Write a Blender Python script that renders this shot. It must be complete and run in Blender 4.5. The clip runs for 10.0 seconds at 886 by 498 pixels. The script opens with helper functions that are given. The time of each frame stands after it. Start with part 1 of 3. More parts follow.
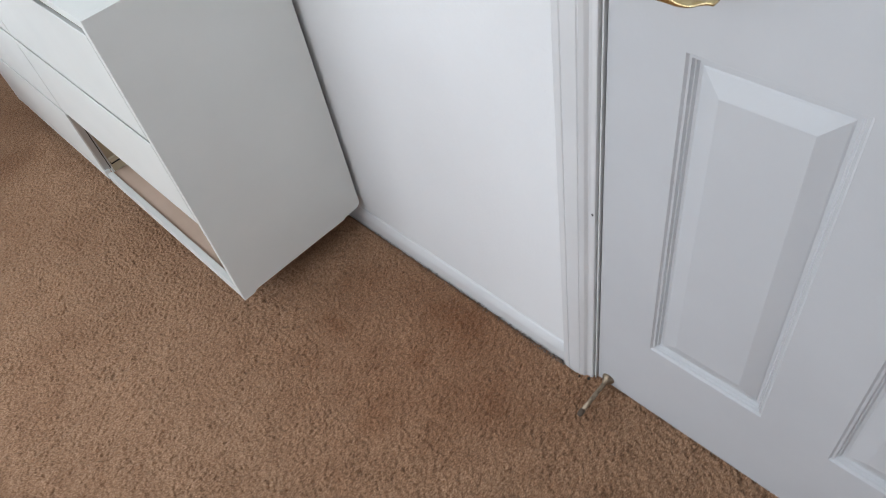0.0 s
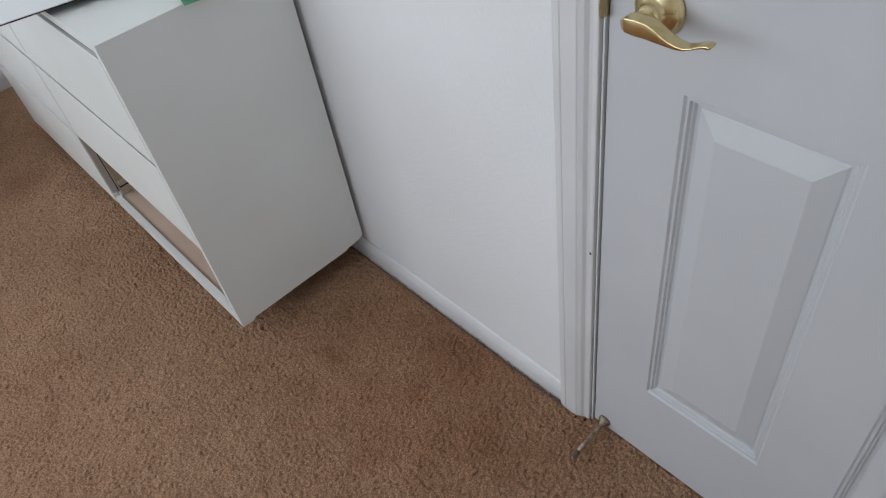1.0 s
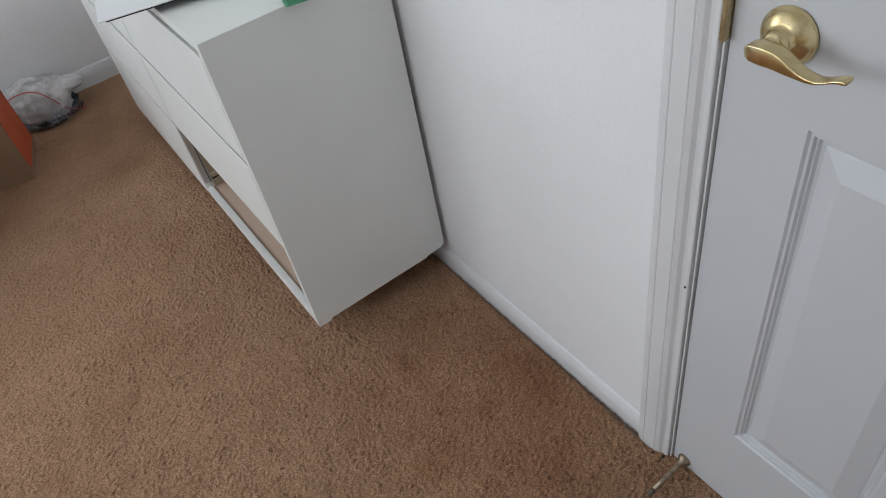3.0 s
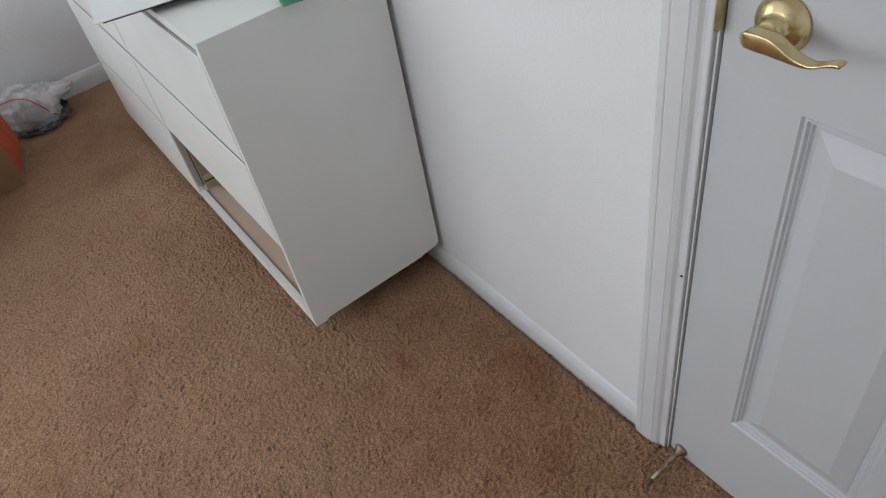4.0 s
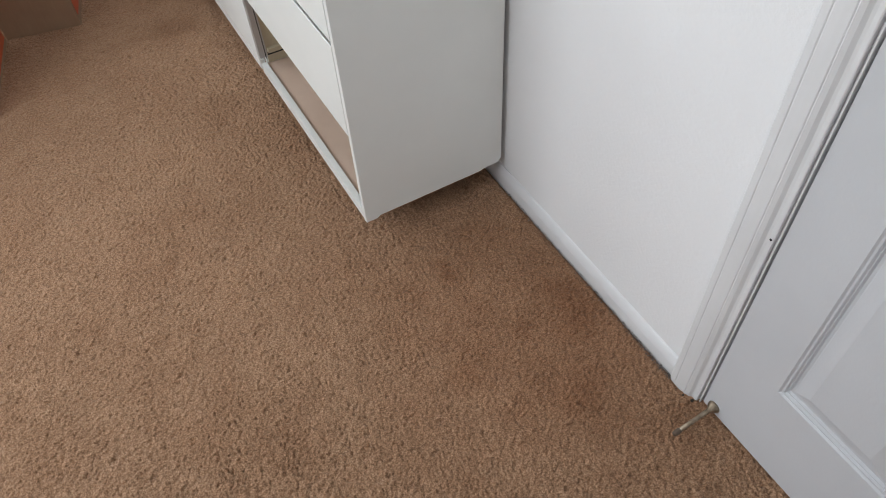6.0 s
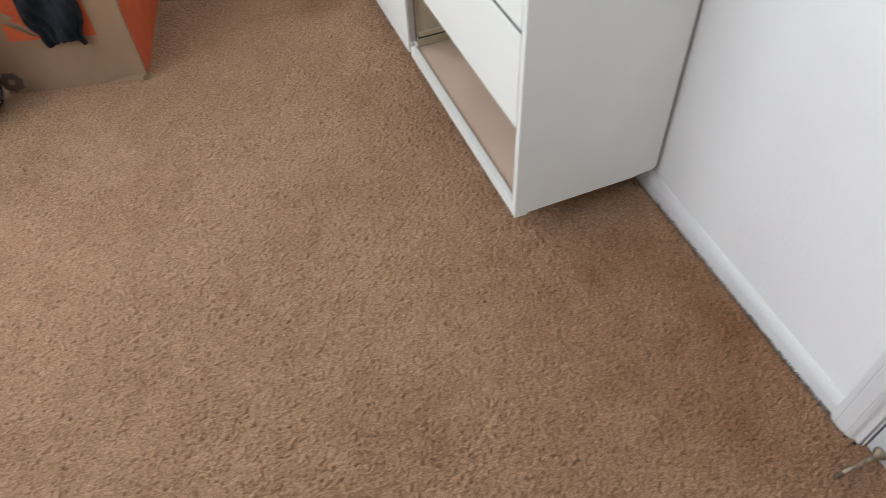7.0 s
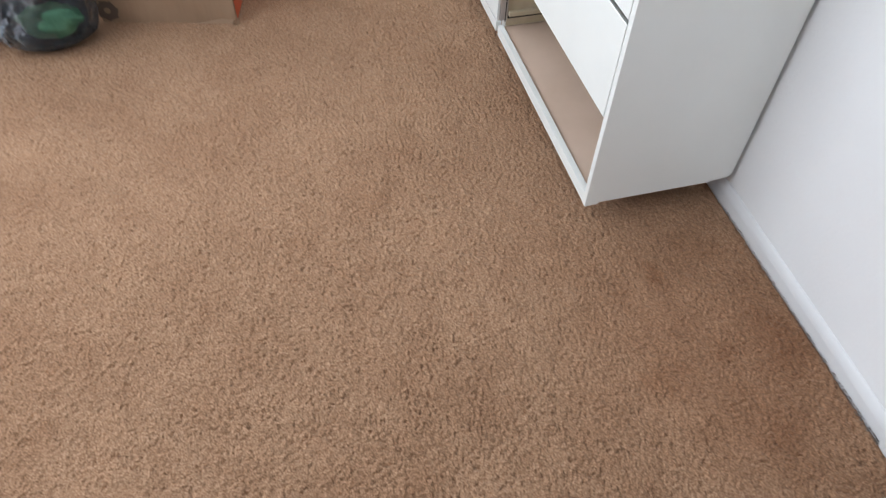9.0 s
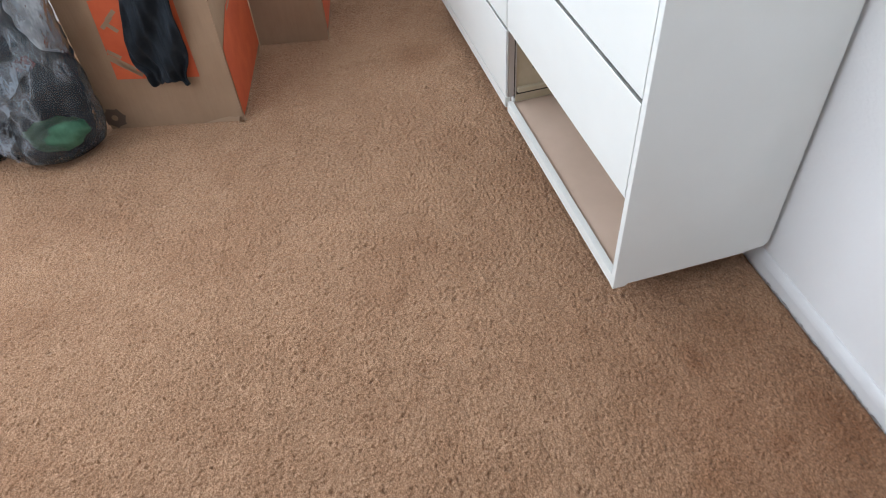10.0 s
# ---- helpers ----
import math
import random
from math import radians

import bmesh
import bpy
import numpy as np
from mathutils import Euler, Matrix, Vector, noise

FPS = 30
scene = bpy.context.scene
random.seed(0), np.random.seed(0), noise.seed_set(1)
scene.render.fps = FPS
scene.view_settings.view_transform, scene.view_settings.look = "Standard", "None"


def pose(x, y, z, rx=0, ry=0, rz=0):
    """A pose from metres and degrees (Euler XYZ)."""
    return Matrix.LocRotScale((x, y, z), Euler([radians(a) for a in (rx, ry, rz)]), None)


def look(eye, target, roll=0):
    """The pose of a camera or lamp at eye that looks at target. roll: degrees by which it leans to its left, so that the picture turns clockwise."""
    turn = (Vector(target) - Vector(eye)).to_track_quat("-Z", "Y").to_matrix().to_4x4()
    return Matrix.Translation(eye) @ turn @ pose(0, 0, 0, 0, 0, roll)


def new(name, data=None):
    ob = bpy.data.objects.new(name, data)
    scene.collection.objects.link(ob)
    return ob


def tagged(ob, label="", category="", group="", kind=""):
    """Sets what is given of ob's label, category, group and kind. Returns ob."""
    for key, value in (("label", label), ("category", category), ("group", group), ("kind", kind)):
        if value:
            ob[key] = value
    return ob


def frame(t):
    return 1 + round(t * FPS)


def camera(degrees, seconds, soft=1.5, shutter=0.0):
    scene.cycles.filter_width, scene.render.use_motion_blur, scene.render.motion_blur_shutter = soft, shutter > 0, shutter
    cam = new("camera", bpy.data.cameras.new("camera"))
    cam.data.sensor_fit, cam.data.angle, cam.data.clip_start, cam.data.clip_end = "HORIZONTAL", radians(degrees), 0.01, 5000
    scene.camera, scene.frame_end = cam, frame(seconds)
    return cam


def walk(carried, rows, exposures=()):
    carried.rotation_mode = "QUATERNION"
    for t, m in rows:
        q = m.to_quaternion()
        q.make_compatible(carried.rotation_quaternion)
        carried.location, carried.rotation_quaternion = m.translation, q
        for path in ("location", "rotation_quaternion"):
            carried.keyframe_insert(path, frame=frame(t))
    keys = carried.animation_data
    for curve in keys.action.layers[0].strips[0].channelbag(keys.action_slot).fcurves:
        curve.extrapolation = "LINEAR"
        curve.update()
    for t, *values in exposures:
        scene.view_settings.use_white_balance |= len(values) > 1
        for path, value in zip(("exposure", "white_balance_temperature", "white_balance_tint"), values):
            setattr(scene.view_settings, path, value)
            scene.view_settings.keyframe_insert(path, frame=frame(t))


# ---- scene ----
cam = camera(63.5, 10.0, 0.7, 0.5)
PATH = [
    (0, (-0.656, -1.203, 1.353), (0.125, -0.121, -0.136), -12.8),
    (0.5, (-0.646, -1.209, 1.34), (0.174, -0.097, -0.106), -10.4),
    (1, (-0.648, -1.218, 1.348), (0.177, -0.073, -0.07), -10.7),
    (1.5, (-0.651, -1.214, 1.348), (0.155, -0.023, -0.042), -10.4),
    (2, (-0.621, -1.189, 1.336), (0.166, 0.007, -0.06), -9.7),
    (2.2, (-0.606, -1.173, 1.341), (0.042, 0.11, -0.05), -12.1),
    (3.3, (-0.633, -1.179, 1.347), (0.044, 0.097, -0.036), -12.8),
    (3.5, (-0.633, -1.183, 1.349), (0.064, 0.094, -0.023), -12.7),
    (4, (-0.662, -1.183, 1.342), (0.041, 0.085, -0.036), -12.1),
    (4.5, (-0.665, -1.136, 1.324), (-0.004, 0.074, -0.125), -5.6),
    (5, (-0.744, -1.115, 1.329), (-0.203, 0.107, -0.159), -2.1),
    (5.2, (-0.745, -1.116, 1.325), (-0.215, 0.097, -0.174), -2.7),
    (6.3, (-0.744, -1.085, 1.335), (-0.166, 0.046, -0.21), -4.0),
    (6.5, (-0.751, -1.064, 1.309), (-0.26, 0.122, -0.224), -5.7),
    (7, (-0.917, -0.996, 1.318), (-0.499, 0.207, -0.224), -3.2),
    (7.5, (-1.013, -0.985, 1.337), (-0.481, 0.132, -0.234), 0.5),
    (8, (-1.008, -0.982, 1.323), (-0.407, 0.065, -0.271), 6.7),
    (8.5, (-1.029, -0.984, 1.285), (-0.554, 0.143, -0.298), 6.8),
    (9, (-1.016, -1.007, 1.318), (-0.678, 0.192, -0.247), 2.1),
    (9.5, (-0.977, -0.966, 1.321), (-0.66, 0.342, -0.159), -4.3),
    (10, (-0.96, -0.893, 1.307), (-0.67, 0.44, -0.156), -4.6),
]
walk(cam, [(t, look(eye, target, roll)) for t, eye, target, roll in PATH],
     exposures=[(0.0, -0.36, 6450, 9), (0.5, -0.70, 6450, 8), (1.0, -0.78, 6450, 9), (2.2, -0.78, 6500, 9), (3.5, -0.78, 6550, 9), (4.5, -0.84, 6650, 9), (5.0, -0.60, 6700, 9), (6.5, -0.36, 6700, 9), (7.5, -0.12, 6650, 9), (10.0, -0.03, 6300, 9)])

# ---- light and world ----
world = bpy.data.worlds.new("sky_world")
scene.world = world
world.use_nodes = True
wn, wl = world.node_tree.nodes, world.node_tree.links
sky = wn.new("ShaderNodeTexSky")
sky.sky_type = "NISHITA"
sky.sun_disc = False
sky.sun_elevation, sky.sun_rotation = radians(40), radians(150)
wl.new(sky.outputs["Color"], wn["Background"].inputs["Color"])
wn["Background"].inputs["Strength"].default_value = 0.12

ROOM_W, ROOM_S, ROOM_N, ROOM_H = -2.75, -2.3, 1.895, 2.44
WIN_N = (-2.55, -1.35, 0.85, 2.10)      # window in the north wall: x from, x to, z from, z to
WIN_W = (-0.75, 1.45, 0.85, 2.10)       # window in the west wall: y from, y to, z from, z to


def area_lamp(name, m, sx, sy, power, colour):
    lamp = bpy.data.lights.new(name, "AREA")
    lamp.shape, lamp.size, lamp.size_y, lamp.energy, lamp.color = "RECTANGLE", sx, sy, power, colour
    ob = new(name, lamp)
    ob.matrix_world = m
    return ob


# the sky's light, standing in the window's opening and shining into the room
area_lamp("window_light", pose((WIN_N[0] + WIN_N[1]) / 2, ROOM_N + 0.06, (WIN_N[2] + WIN_N[3]) / 2, -62, 0, 0), 1.1, 1.15, 27, (0.87, 0.935, 1.0))
area_lamp("window_light", pose(ROOM_W - 0.06, (WIN_W[0] + WIN_W[1]) / 2, (WIN_W[2] + WIN_W[3]) / 2, 90, 0, -90) @ pose(0, 0, 0, 8, 0, 0), 2.1, 1.15, 57, (0.87, 0.935, 1.0))

# ---- materials ----


class Mat:
    """A small builder for procedural materials."""

    def __init__(self, name, rough=0.6, metal=0.0):
        self.m = bpy.data.materials.new(name)
        self.m.use_nodes = True
        self.n, self.l = self.m.node_tree.nodes, self.m.node_tree.links
        self.b = self.n["Principled BSDF"]
        self.b.inputs["Roughness"].default_value = rough
        self.b.inputs["Metallic"].default_value = metal
        self.co = self.n.new("ShaderNodeTexCoord").outputs["Object"]

    def noise(self, scale, detail=3.0, rough=0.55, stretch=None):
        t = self.n.new("ShaderNodeTexNoise")
        t.inputs["Scale"].default_value, t.inputs["Detail"].default_value, t.inputs["Roughness"].default_value = scale, detail, rough
        src = self.co
        if stretch:
            mp = self.n.new("ShaderNodeMapping")
            mp.inputs["Scale"].default_value = stretch
            self.l.new(src, mp.inputs["Vector"])
            src = mp.outputs["Vector"]
        self.l.new(src, t.inputs["Vector"])
        return t.outputs["Fac"]

    def ramp(self, fac, stops):
        r = self.n.new("ShaderNodeValToRGB")
        e = r.color_ramp.elements
        while len(e) < len(stops):
            e.new(0.5)
        for k, (p, c) in zip(e, stops):
            k.position, k.color = p, (*c, 1)
        self.l.new(fac, r.inputs["Fac"])
        return r.outputs["Color"]

    def mix(self, fac, a, b, mode="MIX"):
        x = self.n.new("ShaderNodeMix")
        x.data_type, x.blend_type = "RGBA", mode
        for sock, val in ((x.inputs["Factor"], fac), (x.inputs["A"], a), (x.inputs["B"], b)):
            if isinstance(val, (int, float)):
                sock.default_value = val
            elif isinstance(val, tuple):
                sock.default_value = (*val, 1)
            else:
                self.l.new(val, sock)
        return x.outputs["Result"]

    def colour(self, c):
        if isinstance(c, tuple):
            self.b.inputs["Base Color"].default_value = (*c, 1)
        else:
            self.l.new(c, self.b.inputs["Base Color"])
        return self

    def bump(self, fac, dist, strength=1.0):
        bp = self.n.new("ShaderNodeBump")
        bp.inputs["Distance"].default_value, bp.inputs["Strength"].default_value = dist, strength
        self.l.new(fac, bp.inputs["Height"])
        last = self.b.inputs["Normal"]
        if last.is_linked:
            self.l.new(last.links[0].from_socket, bp.inputs["Normal"])
        self.l.new(bp.outputs["Normal"], last)
        return self


def painted(name, a, b, rough, fine=260, depth=0.0004, blot=3.0):
    k = Mat(name, rough)
    k.colour(k.ramp(k.noise(blot, 4), [(0.3, a), (0.7, b)]))
    k.bump(k.noise(fine, 2), depth)
    return k


WALL = painted("wall_paint", (0.85, 0.85, 0.86), (0.88, 0.88, 0.89), 0.75, 110, 0.0012)
WALL.bump(WALL.noise(420, 2), 0.0004)
TRIM = painted("trim_paint", (0.72, 0.72, 0.73), (0.77, 0.77, 0.78), 0.38, 60, 0.0003, 6)
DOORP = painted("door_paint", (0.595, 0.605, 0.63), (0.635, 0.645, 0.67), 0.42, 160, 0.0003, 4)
CEIL = painted("ceiling_paint", (0.82, 0.82, 0.81), (0.86, 0.86, 0.85), 0.9, 80, 0.002)
LAMINATE = painted("white_laminate", (0.79, 0.80, 0.775), (0.825, 0.835, 0.81), 0.36, 300, 0.00008, 5)
RAWBOARD = painted("raw_board", (0.50, 0.42, 0.29), (0.58, 0.50, 0.37), 0.7, 300, 0.0004, 20)
HARDBOARD = painted("hardboard", (0.60, 0.45, 0.35), (0.66, 0.50, 0.40), 0.6, 200, 0.0002, 9)
NEARBLACK = Mat("near_black", 0.8).colour((0.012, 0.012, 0.014))

CARPET = Mat("carpet_pile", 0.95)
_fine = CARPET.ramp(CARPET.noise(285, 3, 0.7), [(0.36, (0.228, 0.124, 0.068)), (0.52, (0.412, 0.244, 0.148)), (0.68, (0.612, 0.388, 0.250))])
_big = CARPET.ramp(CARPET.noise(3.2, 5, 0.62), [(0.32, (0.86, 0.81, 0.775)), (0.55, (1.0, 1.0, 1.0)), (0.8, (1.08, 1.06, 1.04))])
_mid = CARPET.ramp(CARPET.noise(17, 4, 0.6), [(0.28, (0.90, 0.87, 0.85)), (0.6, (1.0, 1.0, 1.0))])


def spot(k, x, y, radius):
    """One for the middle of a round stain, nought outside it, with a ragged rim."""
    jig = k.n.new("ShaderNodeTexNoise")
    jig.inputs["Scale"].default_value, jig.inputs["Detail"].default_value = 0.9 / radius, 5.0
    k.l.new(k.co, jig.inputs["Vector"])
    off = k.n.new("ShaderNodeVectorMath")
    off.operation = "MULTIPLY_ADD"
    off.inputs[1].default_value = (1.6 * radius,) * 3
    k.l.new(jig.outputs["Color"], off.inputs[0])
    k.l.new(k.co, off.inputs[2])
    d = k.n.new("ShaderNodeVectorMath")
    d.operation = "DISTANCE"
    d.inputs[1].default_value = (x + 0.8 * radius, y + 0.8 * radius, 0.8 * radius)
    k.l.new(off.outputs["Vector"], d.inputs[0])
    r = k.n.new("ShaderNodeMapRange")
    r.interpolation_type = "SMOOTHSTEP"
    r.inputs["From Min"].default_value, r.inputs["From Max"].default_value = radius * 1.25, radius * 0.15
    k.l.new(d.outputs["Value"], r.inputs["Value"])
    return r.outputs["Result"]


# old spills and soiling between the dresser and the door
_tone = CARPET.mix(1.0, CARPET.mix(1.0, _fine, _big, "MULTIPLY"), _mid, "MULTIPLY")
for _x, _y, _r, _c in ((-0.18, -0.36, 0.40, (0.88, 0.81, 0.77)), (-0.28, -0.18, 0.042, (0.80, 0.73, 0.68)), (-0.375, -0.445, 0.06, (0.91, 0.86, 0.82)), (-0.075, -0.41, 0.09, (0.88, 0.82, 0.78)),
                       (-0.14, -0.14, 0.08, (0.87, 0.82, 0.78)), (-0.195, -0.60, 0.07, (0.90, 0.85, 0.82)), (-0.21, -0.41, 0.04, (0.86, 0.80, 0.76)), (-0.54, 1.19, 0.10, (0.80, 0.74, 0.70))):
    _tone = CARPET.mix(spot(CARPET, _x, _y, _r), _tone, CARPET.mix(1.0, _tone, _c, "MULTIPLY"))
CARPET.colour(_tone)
CARPET.bump(CARPET.noise(520, 2), 0.002)
CARPET.b.inputs["Sheen Weight"].default_value = 0.2
CARPET.b.inputs["Sheen Roughness"].default_value = 0.5
CARPET.b.inputs["Sheen Tint"].default_value = (0.9, 0.8, 0.68, 1)
CARPET.b.inputs["Specular IOR Level"].default_value = 0.1

BRASS = Mat("polished_brass", 0.27, 1.0)
BRASS.colour(BRASS.ramp(BRASS.noise(60, 4), [(0.3, (0.62, 0.48, 0.24)), (0.7, (0.80, 0.67, 0.40))]))
BRASS.bump(BRASS.noise(500, 2), 0.00003)
AGED = Mat("aged_brass", 0.42, 0.9)
AGED.colour(AGED.ramp(AGED.noise(90, 4), [(0.3, (0.22, 0.17, 0.12)), (0.7, (0.44, 0.36, 0.27))]))
DULLBRASS = Mat("dull_brass", 0.38, 0.95)
DULLBRASS.colour(DULLBRASS.ramp(DULLBRASS.noise(70, 4), [(0.3, (0.34, 0.27, 0.15)), (0.7, (0.62, 0.52, 0.32))]))
STEEL = Mat("zinc_steel", 0.4, 1.0).colour((0.55, 0.55, 0.56))
RUBBER = Mat("brown_rubber", 0.7).colour((0.12, 0.085, 0.06))

CARD = Mat("corrugated_cardboard", 0.85)
CARD.colour(CARD.mix(1.0, CARD.ramp(CARD.noise(5, 5), [(0.3, (0.285, 0.178, 0.108)), (0.7, (0.36, 0.235, 0.150))]), CARD.ramp(CARD.noise(70, 3, 0.6, (1, 1, 0.12)), [(0.3, (0.93, 0.93, 0.93)), (0.7, (1, 1, 1))]), "MULTIPLY"))
CARD.bump(CARD.noise(160, 2, 0.5, (1, 1, 0.05)), 0.0006)
ORANGE = Mat("orange_print", 0.7)
ORANGE.colour(ORANGE.ramp(ORANGE.noise(14, 5), [(0.3, (0.46, 0.072, 0.022)), (0.7, (0.56, 0.105, 0.034))]))
INK = Mat("brown_ink", 0.8).colour((0.125, 0.085, 0.062))
TORN = Mat("torn_paper", 0.9).colour((0.38, 0.255, 0.17))

# ---- mesh helpers ----


def part(name, bm, material, parent=None, label="", smooth=False):
    me = bpy.data.meshes.new(name)
    bmesh.ops.recalc_face_normals(bm, faces=bm.faces)
    bm.to_mesh(me)
    bm.free()
    for mm in (material if isinstance(material, (list, tuple)) else [material]):
        me.materials.append(mm.m)
    if smooth:
        for p in me.polygons:
            p.use_smooth = True
    ob = new(name, me)
    if parent:
        ob.parent = parent
    if label:
        ob["label"] = label
    return ob


def add_box(bm, x0, x1, y0, y1, z0, z1, bevel=0.0, mi=0):
    vs = [bm.verts.new((x, y, z)) for x in (x0, x1) for y in (y0, y1) for z in (z0, z1)]
    fs = [bm.faces.new([vs[i] for i in q]) for q in ((0, 1, 3, 2), (4, 6, 7, 5), (0, 4, 5, 1), (2, 3, 7, 6), (0, 2, 6, 4), (1, 5, 7, 3))]
    for f in fs:
        f.material_index = mi
    if bevel:
        es = list({e for f in fs for e in f.edges})
        bmesh.ops.bevel(bm, geom=es, offset=bevel, segments=2, affect="EDGES", profile=0.6)
    return fs


def box(x0, x1, y0, y1, z0, z1, bevel=0.0):
    bm = bmesh.new()
    add_box(bm, x0, x1, y0, y1, z0, z1, bevel)
    return bm


def extrude_profile(pts, axis, a, b):
    """A closed profile of (u, v) swept along an axis: 'y' takes (x, z), 'z' takes (x, y), 'x' takes (y, z)."""
    bm = bmesh.new()

    def at(u, v, w):
        return {"y": (u, w, v), "z": (u, v, w), "x": (w, u, v)}[axis]
    r0 = [bm.verts.new(at(u, v, a)) for u, v in pts]
    r1 = [bm.verts.new(at(u, v, b)) for u, v in pts]
    n = len(pts)
    for i in range(n):
        bm.faces.new((r0[i], r0[(i + 1) % n], r1[(i + 1) % n], r1[i]))
    bm.faces.new(r0)
    bm.faces.new(r1)
    return bm


def lathe(profile, m, seg=32):
    """Turns a list of (radius, height) about z and places it with the matrix m."""
    bm = bmesh.new()
    rings = [[bm.verts.new(m @ Vector((r * math.cos(2 * math.pi * i / seg), r * math.sin(2 * math.pi * i / seg), h))) for i in range(seg)] for r, h in profile]
    for a, b in zip(rings, rings[1:]):
        for i in range(seg):
            bm.faces.new((a[i], a[(i + 1) % seg], b[(i + 1) % seg], b[i]))
    bm.faces.new(rings[0])
    bm.faces.new(rings[-1])
    return bm


def thing(name, place, label, category, group="", kind=""):
    e = new(name)
    e.empty_display_size = 0.05
    e.location = place
    return tagged(e, label, category, group, kind)


def settle(parent):
    """Keeps the parts, built in world coordinates, where they are under a parent that is not at the origin."""
    inv = Matrix.Translation(parent.location).inverted()
    for o in parent.children:
        o.matrix_parent_inverse = inv


# ---- the room ----
DOOR0, DOOR1, DOORH = -0.734, -1.497, 2.05       # opening in the east wall


def wall_with_hole(name, axis, at, thick, a0, a1, h, hole, label):
    """A wall across x ('x': runs along y) or across y; hole: (from, to, sill, head)."""
    bm = bmesh.new()
    f, t, s, d = hole
    for p0, p1, z0, z1 in ((a0, f, 0, h), (t, a1, 0, h), (f, t, d, h)) + (((f, t, 0, s),) if s > 0 else ()):
        if axis == "x":
            add_box(bm, at, at + thick, p0, p1, z0 - 0.02, z1)
        else:
            add_box(bm, p0, p1, at, at + thick, z0 - 0.02, z1)
    return tagged(part(name, bm, WALL), label, "wall", kind="structure")


wall_with_hole("wall_east", "x", 0.0, 0.12, ROOM_S - 0.12, ROOM_N + 0.12, ROOM_H, (DOOR1, DOOR0, 0, DOORH), "white orange-peel painted wall with the closed door")
wall_with_hole("wall_west", "x", ROOM_W - 0.12, 0.12, ROOM_S - 0.12, ROOM_N + 0.12, ROOM_H, WIN_W, "white painted wall with a window")
wall_with_hole("wall_north", "y", ROOM_N, 0.12, ROOM_W, 0.0, ROOM_H, WIN_N, "white painted wall with a window")
tagged(part("wall_south", box(ROOM_W, 0.0, ROOM_S - 0.12, ROOM_S, -0.02, ROOM_H), WALL), "plain white painted wall", "wall", kind="structure")
tagged(part("ceiling", box(ROOM_W - 0.12, 0.12, ROOM_S - 0.12, ROOM_N + 0.12, ROOM_H, ROOM_H + 0.1), CEIL), "white textured ceiling", "ceiling", kind="structure")
tagged(part("wall_hallway", box(0.9, 1.0, -2.4, 0.4, -0.02, ROOM_H), WALL), "plain wall beyond the closed door", "wall", kind="structure")

# carpet: one dense sheet of cut pile whose tufts stand up in worm-like clumps


def blur(a, *radii):
    """A Gaussian blur of that radius along each axis, scaled to unit spread."""
    for ax, r in enumerate(radii):
        w = int(3 * r + 1)
        k = np.exp(-0.5 * (np.arange(-w, w + 1) / r) ** 2)
        k /= k.sum()
        a = sum(c * np.roll(a, o, ax) for o, c in zip(range(-w, w + 1), k))
    return a / a.std()


def carpet_sheet():
    rng = np.random.default_rng(7)
    step = 0.0025
    xs = np.arange(-2.02, 0.03 + step, step)
    ys = np.arange(-1.22, ROOM_N + step, step)
    nx, ny = len(xs), len(ys)
    lie = blur(rng.standard_normal((nx, ny)), 34, 34)                 # which way the pile lies, patch by patch
    w = 1 / (1 + np.exp(-5 * lie))
    n1 = w * blur(rng.standard_normal((nx, ny)), 1.5, 0.56) + (1 - w) * blur(rng.standard_normal((nx, ny)), 0.56, 1.4)
    n1 /= np.sqrt(w ** 2 + (1 - w) ** 2)
    n2 = blur(rng.standard_normal((nx, ny)), 0.8, 0.8)
    n3 = blur(rng.standard_normal((nx, ny)), 10, 10)
    n4 = blur(rng.standard_normal((nx, ny)), 1.8, 1.3)
    n5 = blur(rng.standard_normal((nx, ny)), 40, 40)
    crease = 0.98 * np.exp(-np.abs(n1) / 0.27) * np.clip(0.88 + 0.22 * n4 + 0.10 * n5, 0.25, 1.7)
    h = 0.0010 - 0.0066 * crease + 0.0009 * n2 + 0.0004 * n3
    near = np.clip((xs + 0.026) / 0.014, 0, 1)[:, None] * np.clip((ys + 0.72) / 0.03, 0, 1)[None, :]    # tucked in under the baseboard
    h = h - 0.010 * near ** 2
    jx = rng.uniform(-0.3, 0.3, (nx, ny)) * step
    jy = rng.uniform(-0.3, 0.3, (nx, ny)) * step
    co = np.empty((nx, ny, 3), dtype=np.float32)
    co[..., 0], co[..., 1], co[..., 2] = xs[:, None] + jx, ys[None, :] + jy, h
    idx = np.arange(nx * ny, dtype=np.int32).reshape(nx, ny)
    quads = np.stack((idx[:-1, :-1], idx[1:, :-1], idx[1:, 1:], idx[:-1, 1:]), -1).reshape(-1)
    me = bpy.data.meshes.new("floor")
    me.vertices.add(nx * ny)
    me.vertices.foreach_set("co", co.reshape(-1))
    nf = len(quads) // 4
    me.loops.add(len(quads))
    me.loops.foreach_set("vertex_index", quads)
    me.polygons.add(nf)
    me.polygons.foreach_set("loop_start", np.arange(nf, dtype=np.int32) * 4)
    me.polygons.foreach_set("use_smooth", np.ones(nf, dtype=bool))
    me.update(calc_edges=True)
    me.materials.append(CARPET.m)
    return new("floor", me)


